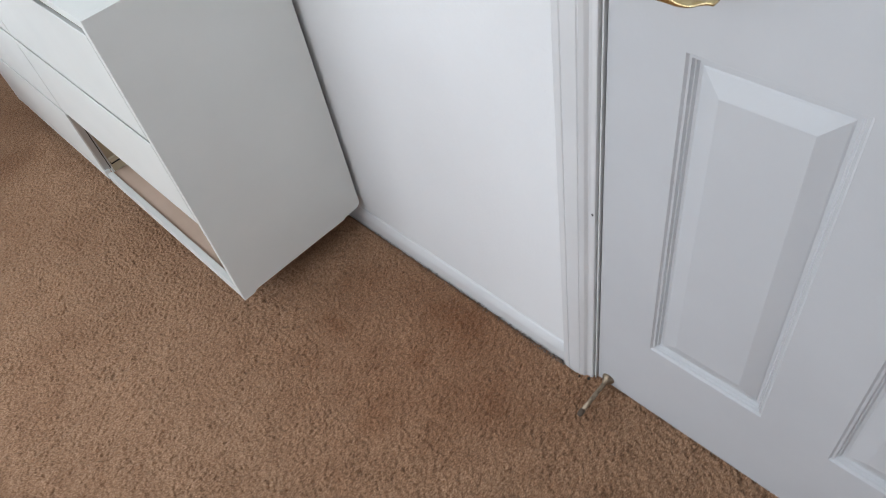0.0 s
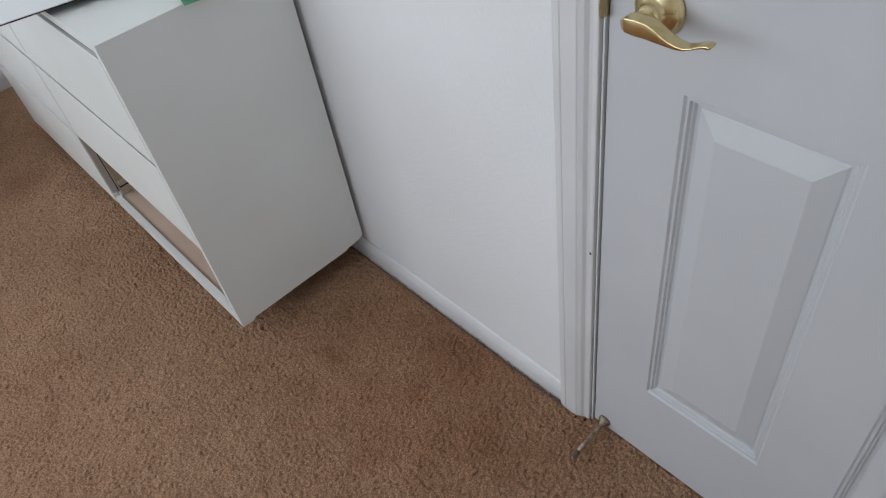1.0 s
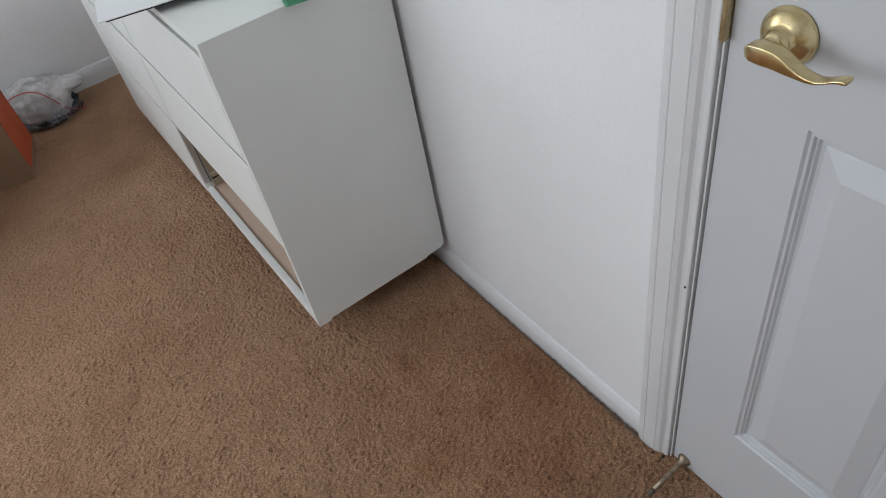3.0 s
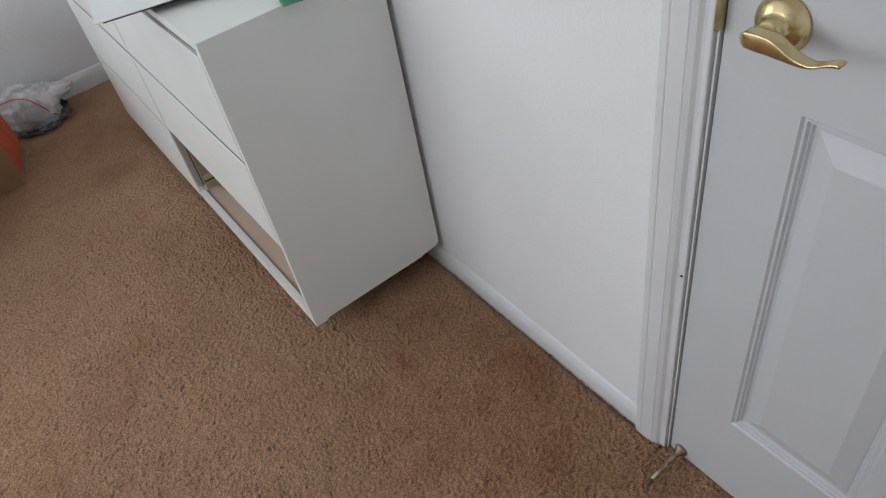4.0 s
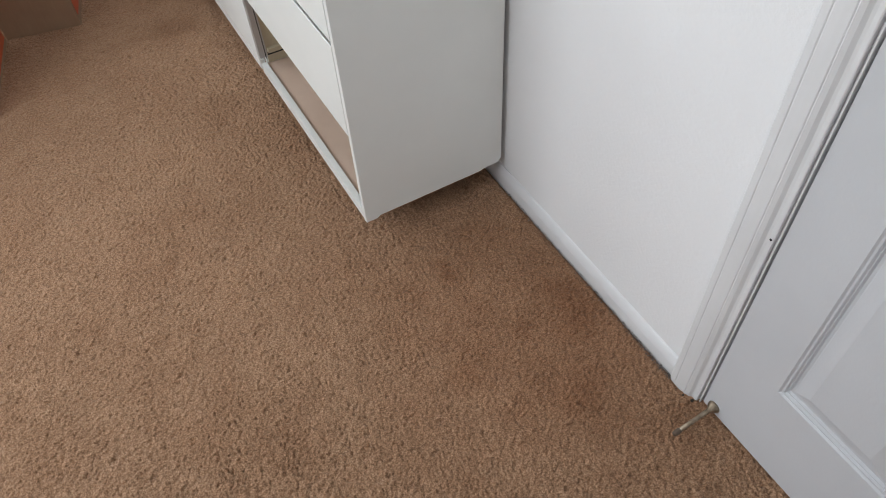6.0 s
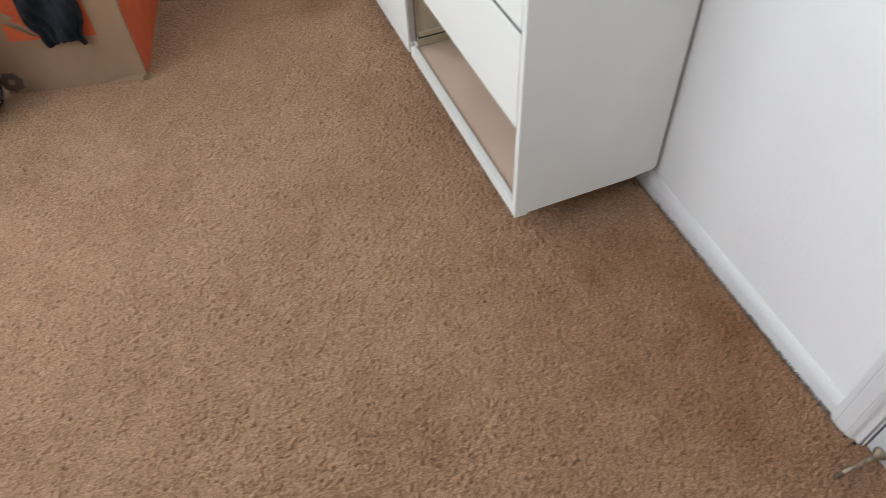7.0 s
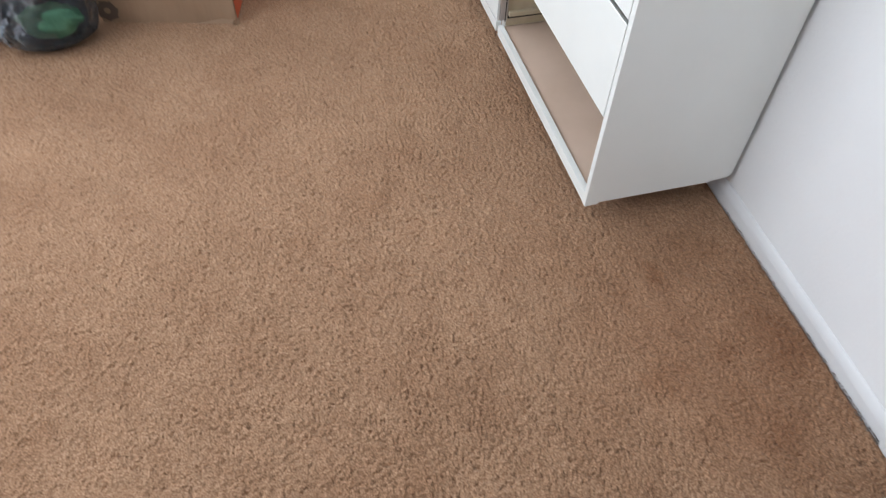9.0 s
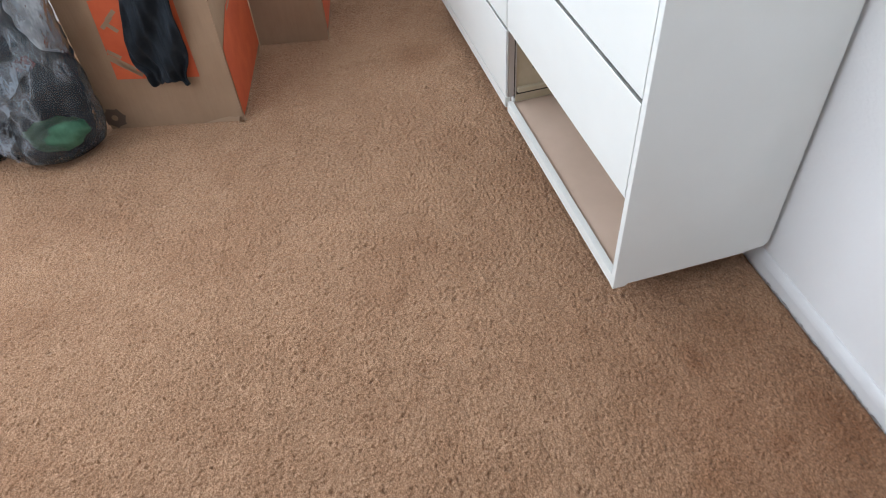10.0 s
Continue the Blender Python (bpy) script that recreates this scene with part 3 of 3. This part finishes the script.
def plastic(name, tint, body, gloss, scale, low, high):
    """Thin crinkled film: most light goes straight through, some meets a pale skin, and it shines at a slant. Crinkle
    highlights are painted as pale streaks.
    """
    k = Mat(name, 0.5)
    k.colour(tint)
    k.bump(k.noise(scale, 5, 0.65, (1, 1, 0.55)), 0.020)
    k.bump(k.noise(scale * 4, 4, 0.6), 0.003)
    bump_out = k.b.inputs["Normal"].links[0].from_socket
    tr = k.n.new("ShaderNodeBsdfTransparent")
    gl = k.n.new("ShaderNodeBsdfGlossy")
    gl.inputs["Roughness"].default_value = 0.2
    k.l.new(bump_out, gl.inputs["Normal"])
    m1, m2 = k.n.new("ShaderNodeMixShader"), k.n.new("ShaderNodeMixShader")
    # the narrow peak at high paints highlight streaks into the skin
    f = k.ramp(k.noise(scale * 0.9, 5, 0.6, (1, 1, 0.45)), [(0.42, (low,) * 3), (0.52, (body,) * 3), (0.565, (high,) * 3), (0.61, (body,) * 3)])
    k.l.new(f, m1.inputs["Fac"])
    k.l.new(tr.outputs["BSDF"], m1.inputs[1])
    k.l.new(k.b.outputs["BSDF"], m1.inputs[2])
    fr = k.n.new("ShaderNodeFresnel")
    fr.inputs["IOR"].default_value = gloss
    k.l.new(bump_out, fr.inputs["Normal"])
    k.l.new(fr.outputs["Fac"], m2.inputs["Fac"])
    k.l.new(m1.outputs["Shader"], m2.inputs[1])
    k.l.new(gl.outputs["BSDF"], m2.inputs[2])
    k.l.new(m2.outputs["Shader"], k.n["Material Output"].inputs["Surface"])
    return k


CLEARFILM = plastic("clear_film", (0.55, 0.64, 0.73), 0.09, 1.33, 9, 0.035, 0.36)
WHITEFILM = plastic("white_film", (0.80, 0.785, 0.785), 0.84, 1.3, 10, 0.52, 0.96)
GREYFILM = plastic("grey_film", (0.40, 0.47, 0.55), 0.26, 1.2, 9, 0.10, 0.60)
PALEFILM = plastic("pale_film", (0.62, 0.68, 0.75), 0.42, 1.16, 9, 0.20, 0.70)


def lump(centre, radii, seed, rough=0.18, freq=6.0, seg=48, rings=30, flat=0.0):
    """A soft, folded lump; it is cut flat at the height flat."""
    bm = bmesh.new()
    cx, cy, cz = centre
    grid = []
    for j in range(rings + 1):
        th = math.pi * j / rings
        row = []
        for i in range(seg):
            ph = 2 * math.pi * i / seg
            d = Vector((math.sin(th) * math.cos(ph), math.sin(th) * math.sin(ph), math.cos(th)))
            q = d * freq * 0.35 + Vector((seed * 3.1, seed, seed * 0.7))
            k = 1 + rough * (noise.fractal(q, 0.9, 2.1, 4) - 0.6 * abs(noise.noise(q * 2.3)) + 0.15)
            p = Vector((cx + d.x * radii[0] * k, cy + d.y * radii[1] * k, cz + d.z * radii[2] * k))
            p.z = max(p.z, flat)
            row.append(bm.verts.new(p))
        grid.append(row)
    for r0, r1 in zip(grid, grid[1:]):
        for i in range(seg):
            bm.faces.new((r0[i], r1[i], r1[(i + 1) % seg], r0[(i + 1) % seg]))
    bmesh.ops.remove_doubles(bm, verts=bm.verts[:], dist=0.00005)
    return bm


# dark garment over the front of the carton
def garment():
    a, b = Vector((*HB[0], 0)), Vector((*HB[1], 0))
    out = (b - a).cross(Vector((0, 0, 1))).normalized()
    outline = ((0.145, 0.45, 0.715), (0.17, 0.447, 0.705), (0.190, 0.452, 0.715), (0.205, 0.448, 0.73), (0.218, 0.416, 0.75), (0.24, 0.39, 0.768), (0.30, 0.38, 0.775), (0.40, 0.445, 0.785), (0.50, 0.49, 0.795))
    hems = ((0.0, 0.016), (0.12, 0.006), (0.26, 0.010), (0.44, 0.027), (0.72, 0.020), (0.92, 0.0), (1.0, 0.006))
    bm = bmesh.new()
    rows = []
    n = 44
    zs = [0.145 + 0.355 * i / 40 for i in range(41)]
    for z in zs:
        for q0, q1 in zip(outline, outline[1:]):
            if q0[0] <= z <= q1[0] + 1e-9:
                w = (z - q0[0]) / (q1[0] - q0[0])
                l, r = q0[1] + w * (q1[1] - q0[1]), q0[2] + w * (q1[2] - q0[2])
        row = []
        for i in range(n + 1):
            u = i / n
            fold = 0.013 * math.sin(u * 10 + 2.6 * math.sin(z * 11)) + 0.008 * noise.noise(Vector((u * 7, z * 16, 3))) + 0.005 * math.sin(u * 31 + z * 40)
            hang = 1.0 - 0.6 * max(0.0, (z - 0.42) / 0.08)
            for h0, h1 in zip(hems, hems[1:]):
                if h0[0] <= u <= h1[0]:
                    hem = h0[1] + (h1[1] - h0[1]) * (u - h0[0]) / (h1[0] - h0[0])
            hem *= max(0.0, (0.205 - z) / 0.06)
            p = a.lerp(b, l + (r - l) * u) + out * (0.010 + 0.012 * hang + fold * hang * 0.8) + Vector((0, 0, z + hem))
            row.append(bm.verts.new(p))
        rows.append(row)
    for d in (0.02, 0.06, 0.11):
        rows.append([bm.verts.new(a.lerp(b, 0.49 + 0.305 * i / n) - out * d + Vector((0, 0, 0.513 + 0.004 * math.sin(i * 0.7)))) for i in range(n + 1)])
    for r0, r1 in zip(rows, rows[1:]):
        for i in range(n):
            bm.faces.new((r0[i], r0[i + 1], r1[i + 1], r1[i]))
    return bm


g = tagged(part("garment", garment(), BLACKCLOTH, smooth=True), "black garment hanging over the edge of the carton", "clothing")
g.modifiers.new("thick", "SOLIDIFY").thickness = 0.0025

# clear bag of clothes beside the carton


def bag_point(cx, cy, prof, seed, crumple, ph, z, lift=0.0):
    """A point of a standing bag's skin; prof holds (height, half width, half depth, shift in x)."""
    for q0, q1 in zip(prof, prof[1:]):
        if q0[0] <= z <= q1[0] + 1e-9:
            w = (z - q0[0]) / (q1[0] - q0[0])
            w = w * w * (3 - 2 * w)
            rx, ry, sh = [q0[k] + w * (q1[k] - q0[k]) for k in (1, 2, 3)]
    c, s_ = math.cos(ph), math.sin(ph)
    q = Vector((c * 2.2, s_ * 2.2, z * 14)) + Vector((seed, seed * 2, 0))
    k = 1 + crumple * (abs(noise.noise(q)) * 1.5 - 0.4 + 0.5 * noise.noise(q * 2.7) - 0.35 * abs(noise.noise(q * 5.0)))
    return Vector((cx + sh + (rx * k + lift) * c, cy + (ry * k + lift) * s_, z + 0.002))


def bag_shell(cx, cy, prof, seed, crumple, seg=72):
    bm = bmesh.new()
    rows = [[bm.verts.new(bag_point(cx, cy, prof, seed, crumple, 2 * math.pi * i / seg, prof[-1][0] * j / 60)) for i in range(seg)] for j in range(61)]
    for r0, r1 in zip(rows, rows[1:]):
        for i in range(seg):
            bm.faces.new((r0[i], r0[(i + 1) % seg], r1[(i + 1) % seg], r1[i]))
    bm.faces.new(rows[0])
    bm.faces.new(rows[-1])
    return bm


BGX, BGY = -1.688, 1.062
bag = thing("plastic_bag", (BGX, BGY, 0), "clear plastic bag stuffed with dark and green clothes", "bag")
BAGPROF = ((0.0, 0.095, 0.080, 0.014), (0.030, 0.140, 0.116, 0.016), (0.09, 0.160, 0.128, 0.006), (0.22, 0.165, 0.125, -0.004), (0.36, 0.155, 0.115, 0.004), (0.50, 0.150, 0.10, 0.012), (0.62, 0.05, 0.04, 0.0))
part("film", bag_shell(BGX, BGY, BAGPROF, 3.0, 0.05), CLEARFILM, bag, "crinkled clear film", True)


def doubled_film(stations, lift, seed):
    """A second layer lying on the bag's film: stations hold (height, from degrees, to degrees)."""
    bm = bmesh.new()
    rows = []
    z0, z1 = stations[0][0], stations[-1][0]
    for j in range(33):
        z = z0 + (z1 - z0) * j / 32
        for q0, q1 in zip(stations, stations[1:]):
            if q0[0] <= z <= q1[0] + 1e-9:
                w = (z - q0[0]) / (q1[0] - q0[0])
                a0, a1 = q0[1] + w * (q1[1] - q0[1]), q0[2] + w * (q1[2] - q0[2])
        a0 += 7 * noise.noise(Vector((seed, z * 26, 0)))
        a1 += 7 * noise.noise(Vector((seed, z * 26, 9)))
        row = []
        for i in range(25):
            ph = radians(a0 + (a1 - a0) * i / 24)
            zz = z + 0.012 * noise.noise(Vector((seed + 4, i * 0.35, 0)))
            row.append(bm.verts.new(bag_point(BGX, BGY, BAGPROF, 3.0, 0.05, ph, max(0.0, zz), lift + 0.006 * abs(noise.noise(Vector((ph * 6, zz * 20, seed)))))))
        rows.append(row)
    for r0, r1 in zip(rows, rows[1:]):
        for i in range(24):
            bm.faces.new((r0[i], r0[i + 1], r1[i + 1], r1[i]))
    return bm


part("clothes", lump((BGX + 0.007, BGY + 0.004, 0.252), (0.152, 0.112, 0.315), 5.2, 0.13, 7, 64, 60, 0.012), NAVYCLOTH, bag, "dark navy clothes", True)
part("clothes", lump((BGX + 0.048, BGY - 0.090, 0.112), (0.084, 0.038, 0.056), 2.4, 0.16, 6), GREENCLOTH, bag, "green folded cloth", True)
part("clothes", lump((BGX + 0.045, BGY - 0.078, 0.335), (0.045, 0.026, 0.026), 7.7, 0.2, 6), REDCLOTH, bag, "maroon cloth", True)
part("film_fold", doubled_film(((0.315, -22, -4), (0.36, -46, -2), (0.42, -56, 0), (0.58, -62, 4)), 0.004, 2.0), PALEFILM, bag, "pale doubled film", True)
part("film_fold", doubled_film(((0.03, -178, -132), (0.10, -178, -116), (0.20, -178, -100), (0.28, -178, -82), (0.33, -176, -62), (0.36, -150, -78)), 0.003, 5.0), GREYFILM, bag, "pale doubled film", True)
for i, (x, z, w) in enumerate(((-0.066, 0.212, 0.026), (-0.052, 0.166, 0.020))):
    for k in range(4):
        cx = BGX + x + 0.016 * (k - 1.5) * (w / 0.02) * 0.6
        zz = z - 0.022 * (k - 1.5) * 0.5
        bm = bmesh.new()
        add_box(bm, -0.0032, 0.0032, -0.0003, 0.0003, -0.009, 0.009)
        bmesh.ops.transform(bm, matrix=pose(cx, BGY - 0.1335 + 0.030 * ((cx - BGX) / 0.12) ** 2, zz, 6, 28, 0), verts=bm.verts)
        part("print_bar", bm, NEARBLACK, bag, "dark printed bar")
settle(bag)
tagged(part("clothes_heap", lump((-1.960, 1.17, 0.07), (0.17, 0.15, 0.15), 12.3, 0.32, 8, flat=0.0), BLACKCLOTH, smooth=True), "heap of black clothes on the carpet", "clothing")

# white carrier bag in the far corner
wb = thing("carrier_bag", (-0.625, 1.755, 0), "crumpled white carrier bag with red drawstring", "bag")
part("film", lump((-0.680, 1.770, 0.080), (0.135, 0.098, 0.088), 4.4, 0.12, 5, 72, 48, 0.001), WHITEFILM, wb, "thin white film", True)
part("film", lump((-0.585, 1.775, 0.098), (0.098, 0.055, 0.032), 8.4, 0.16, 4, 56, 36, 0.055), WHITEFILM, wb, "thin white film", True)
# the shade low on the bag is put into this film's darker colour
part("film", lump((-0.655, 1.745, 0.030), (0.110, 0.085, 0.040), 2.7, 0.18, 5, 56, 36, 0.001), GREYFILM, wb, "thin film with its shade coloured in grey", True)
part("contents", lump((-0.665, 1.765, 0.040), (0.100, 0.080, 0.045), 1.9, 0.2, 5, flat=0.002), NAVYCLOTH, wb, "dark contents", True)
part("contents", lump((-0.590, 1.765, 0.040), (0.050, 0.034, 0.030), 6.1, 0.2, 5, flat=0.001), NAVYCLOTH, wb, "dark contents", True)


def cord(pts, r, name, material, parent, label=""):
    cu = bpy.data.curves.new(name, "CURVE")
    cu.dimensions, cu.bevel_depth, cu.bevel_resolution, cu.resolution_u = "3D", r, 2, 6
    sp = cu.splines.new("BEZIER")
    sp.bezier_points.add(len(pts) - 1)
    for q, p in zip(sp.bezier_points, pts):
        q.co = p
        q.handle_left_type = q.handle_right_type = "AUTO"
    tmp = bpy.data.objects.new("tmp_cord", cu)
    scene.collection.objects.link(tmp)
    me = bpy.data.meshes.new_from_object(tmp.evaluated_get(bpy.context.evaluated_depsgraph_get()))
    bpy.data.objects.remove(tmp)
    me.materials.clear()
    me.materials.append(material.m)
    ob = new(name, me)
    if parent:
        ob.parent = parent
    if label:
        ob["label"] = label
    return ob


RED = Mat("red_plastic", 0.35).colour((0.55, 0.05, 0.035))
cord([(-0.800, 1.690, 0.150), (-0.73, 1.685, 0.166), (-0.672, 1.682, 0.155), (-0.632, 1.676, 0.110), (-0.608, 1.690, 0.060), (-0.575, 1.705, 0.022), (-0.54, 1.715, 0.008)], 0.0020, "drawstring", RED, wb, "red plastic drawstring")
settle(wb)

# ---- on the dresser ----
PAPER = painted("poster_board", (0.80, 0.81, 0.815), (0.84, 0.85, 0.855), 0.6, 240, 0.0001, 4)
PENCIL = Mat("pencil", 0.6).colour((0.28, 0.29, 0.31))


def sheet(pts, z, thick):
    bm = bmesh.new()
    f = bm.faces.new([bm.verts.new((x, y, z + d)) for x, y, d in pts])
    ret = bmesh.ops.extrude_face_region(bm, geom=[f])
    for q in ret["geom"]:
        if isinstance(q, bmesh.types.BMVert):
            q.co.z += thick
    return bm


poster = thing("poster_board", (-0.25, 0.45, 0.829), "white poster board with a pencil sketch, overhanging the dresser", "paper")
part("board", sheet([(-0.494, 0.219, 0), (-0.020, 0.093, 0.001), (-0.016, 0.56, 0.001), (-0.398, 0.64, 0)], 0.8335, 0.0016), PAPER, poster)
# black sheet added to draw the shadow line below the board's edge
part("board_shadow", sheet([(-0.4800, 0.2145, 0), (-0.020, 0.0915, 0.001), (-0.016, 0.56, 0.001), (-0.398, 0.62, 0)], 0.8315, 0.0014), NEARBLACK, poster, "thin black sheet for the shadow gap under the board")
rp = random.Random(11)
for i in range(7):
    x, y = -0.36 + 0.030 * i, 0.292 - 0.010 * i
    cord([(x + rp.uniform(-0.02, 0.02), y + rp.uniform(0, 0.04), 0.8355), (x + rp.uniform(-0.03, 0.03), y - rp.uniform(0, 0.02), 0.8355), (x + 0.04 + rp.uniform(-0.02, 0.02), y + rp.uniform(-0.02, 0.04), 0.8355)], 0.0011, "pencil_stroke", PENCIL, poster, "grey pencil stroke")
sag(poster)
settle(poster)
loose = tagged(part("paper_sheet", sheet([(-0.388, 0.235, 0.0), (-0.25, 0.205, 0.0), (-0.20, 0.60, 0.0), (-0.375, 0.62, 0.0)], 0.8245, 0.0012), PAPER), "loose white sheet under the poster board", "paper")
for v in loose.data.vertices:
    v.co.z -= 0.014 * max(v.co.y, 0.0)

# green roll of paper with its free end lying flat
GREEN = Mat("green_paper", 0.5)
GREEN.colour(GREEN.ramp(GREEN.noise(30, 4), [(0.3, (0.075, 0.30, 0.165)), (0.7, (0.115, 0.38, 0.22))]))
GREENSHADE = Mat("shaded_green_paper", 0.6).colour((0.012, 0.035, 0.022))
roll = thing("paper_roll", (-0.19, 0.05, 0.823), "roll of green paper with a white edge, on the dresser", "paper roll")


def curl(r0, r1, a0, a1, length, m, flat=0.0):
    """A strip that leaves the flat and curls up into a roll; its axis is y."""
    bm = bmesh.new()
    prof = []
    if flat:
        for i in range(9):
            prof.append((-flat + flat * i / 8, 0.0006))
    for i in range(65):
        w = i / 64
        a = a0 + (a1 - a0) * w
        r = r0 + (r1 - r0) * w
        prof.append((r * math.sin(a), r0 - r * math.cos(a)))
    rows = [[bm.verts.new(m @ Vector((x, y, z))) for x, z in prof] for y in (0, length * 0.5, length)]
    for q0, q1 in zip(rows, rows[1:]):
        for i in range(len(prof) - 1):
            bm.faces.new((q0[i], q0[i + 1], q1[i + 1], q1[i]))
    return bm


RM = pose(-0.174, -0.034, 0.8235, 0, 0, -14)
o = part("sheet", curl(0.034, 0.029, 0.0, 4.2 * math.pi, 0.24, RM, 0.055), GREEN, roll, "green paper", True)
o.modifiers.new("thick", "SOLIDIFY").thickness = 0.0007
# the roll's inner shade is put in as a much darker green
o = part("core", curl(0.0265, 0.0265, 0.0, 2 * math.pi, 0.238, RM @ Matrix.Translation((0, 0.001, 0.0072))), GREENSHADE, roll, "inside of the roll with its shade coloured in", True)
o.modifiers.new("thick", "SOLIDIFY").thickness = 0.0007
part("edge_strip", sheet([(-0.030, -0.002, 0.0), (-0.012, -0.002, 0.0), (-0.012, 0.20, 0.0), (-0.030, 0.20, 0.0)], 0.0, 0.0006), PAPER, roll, "white paper edge").data.transform(RM @ pose(0, 0, 0.0635, 0, -25, 0))
settle(roll)

# ---- crumbs by the door casing ----
DIRT = Mat("dirt", 0.9).colour((0.035, 0.026, 0.02))
for i, (x, y, r) in enumerate(((-0.024, -0.708, 0.0030), (-0.016, -0.727, 0.0034), (-0.026, -0.690, 0.0016))):
    tagged(part("crumb", lump((x, y, 0.002), (r, r * 0.8, r * 0.7), i + 2.0, 0.4, 6, 10, 7), DIRT), "dark crumb of dirt on the carpet", "debris", "crumbs by the casing")

# ---- grit along the foot of the baseboard ----
GRIT = Mat("grit", 0.95)
GRIT.colour(GRIT.ramp(GRIT.noise(90, 3), [(0.35, (0.05, 0.042, 0.036)), (0.65, (0.30, 0.27, 0.25))]))
bm = bmesh.new()
rg = random.Random(33)
for i in range(420):
    y = -0.665 + 0.64 * rg.random() ** 1.7
    x = -0.0145 - 0.010 * rg.random() ** 2
    r = rg.uniform(0.0006, 0.0017)
    c = Vector((x, y, 0.0012 + r * 0.4))
    vs = [bm.verts.new(c + Vector((r * dx * rg.uniform(0.6, 1.5), r * dy * rg.uniform(0.6, 1.6), r * dz))) for dx, dy, dz in ((1, 0, 0), (-1, 0, 0), (0, 1, 0), (0, -1, 0), (0, 0, 0.8), (0, 0, -0.8))]
    for a, b, k in ((0, 2, 4), (2, 1, 4), (1, 3, 4), (3, 0, 4), (2, 0, 5), (1, 2, 5), (3, 1, 5), (0, 3, 5)):
        bm.faces.new((vs[a], vs[b], vs[k]))
tagged(part("grit", bm, GRIT), "grey dust and grit along the foot of the baseboard", "debris", kind="stuff")
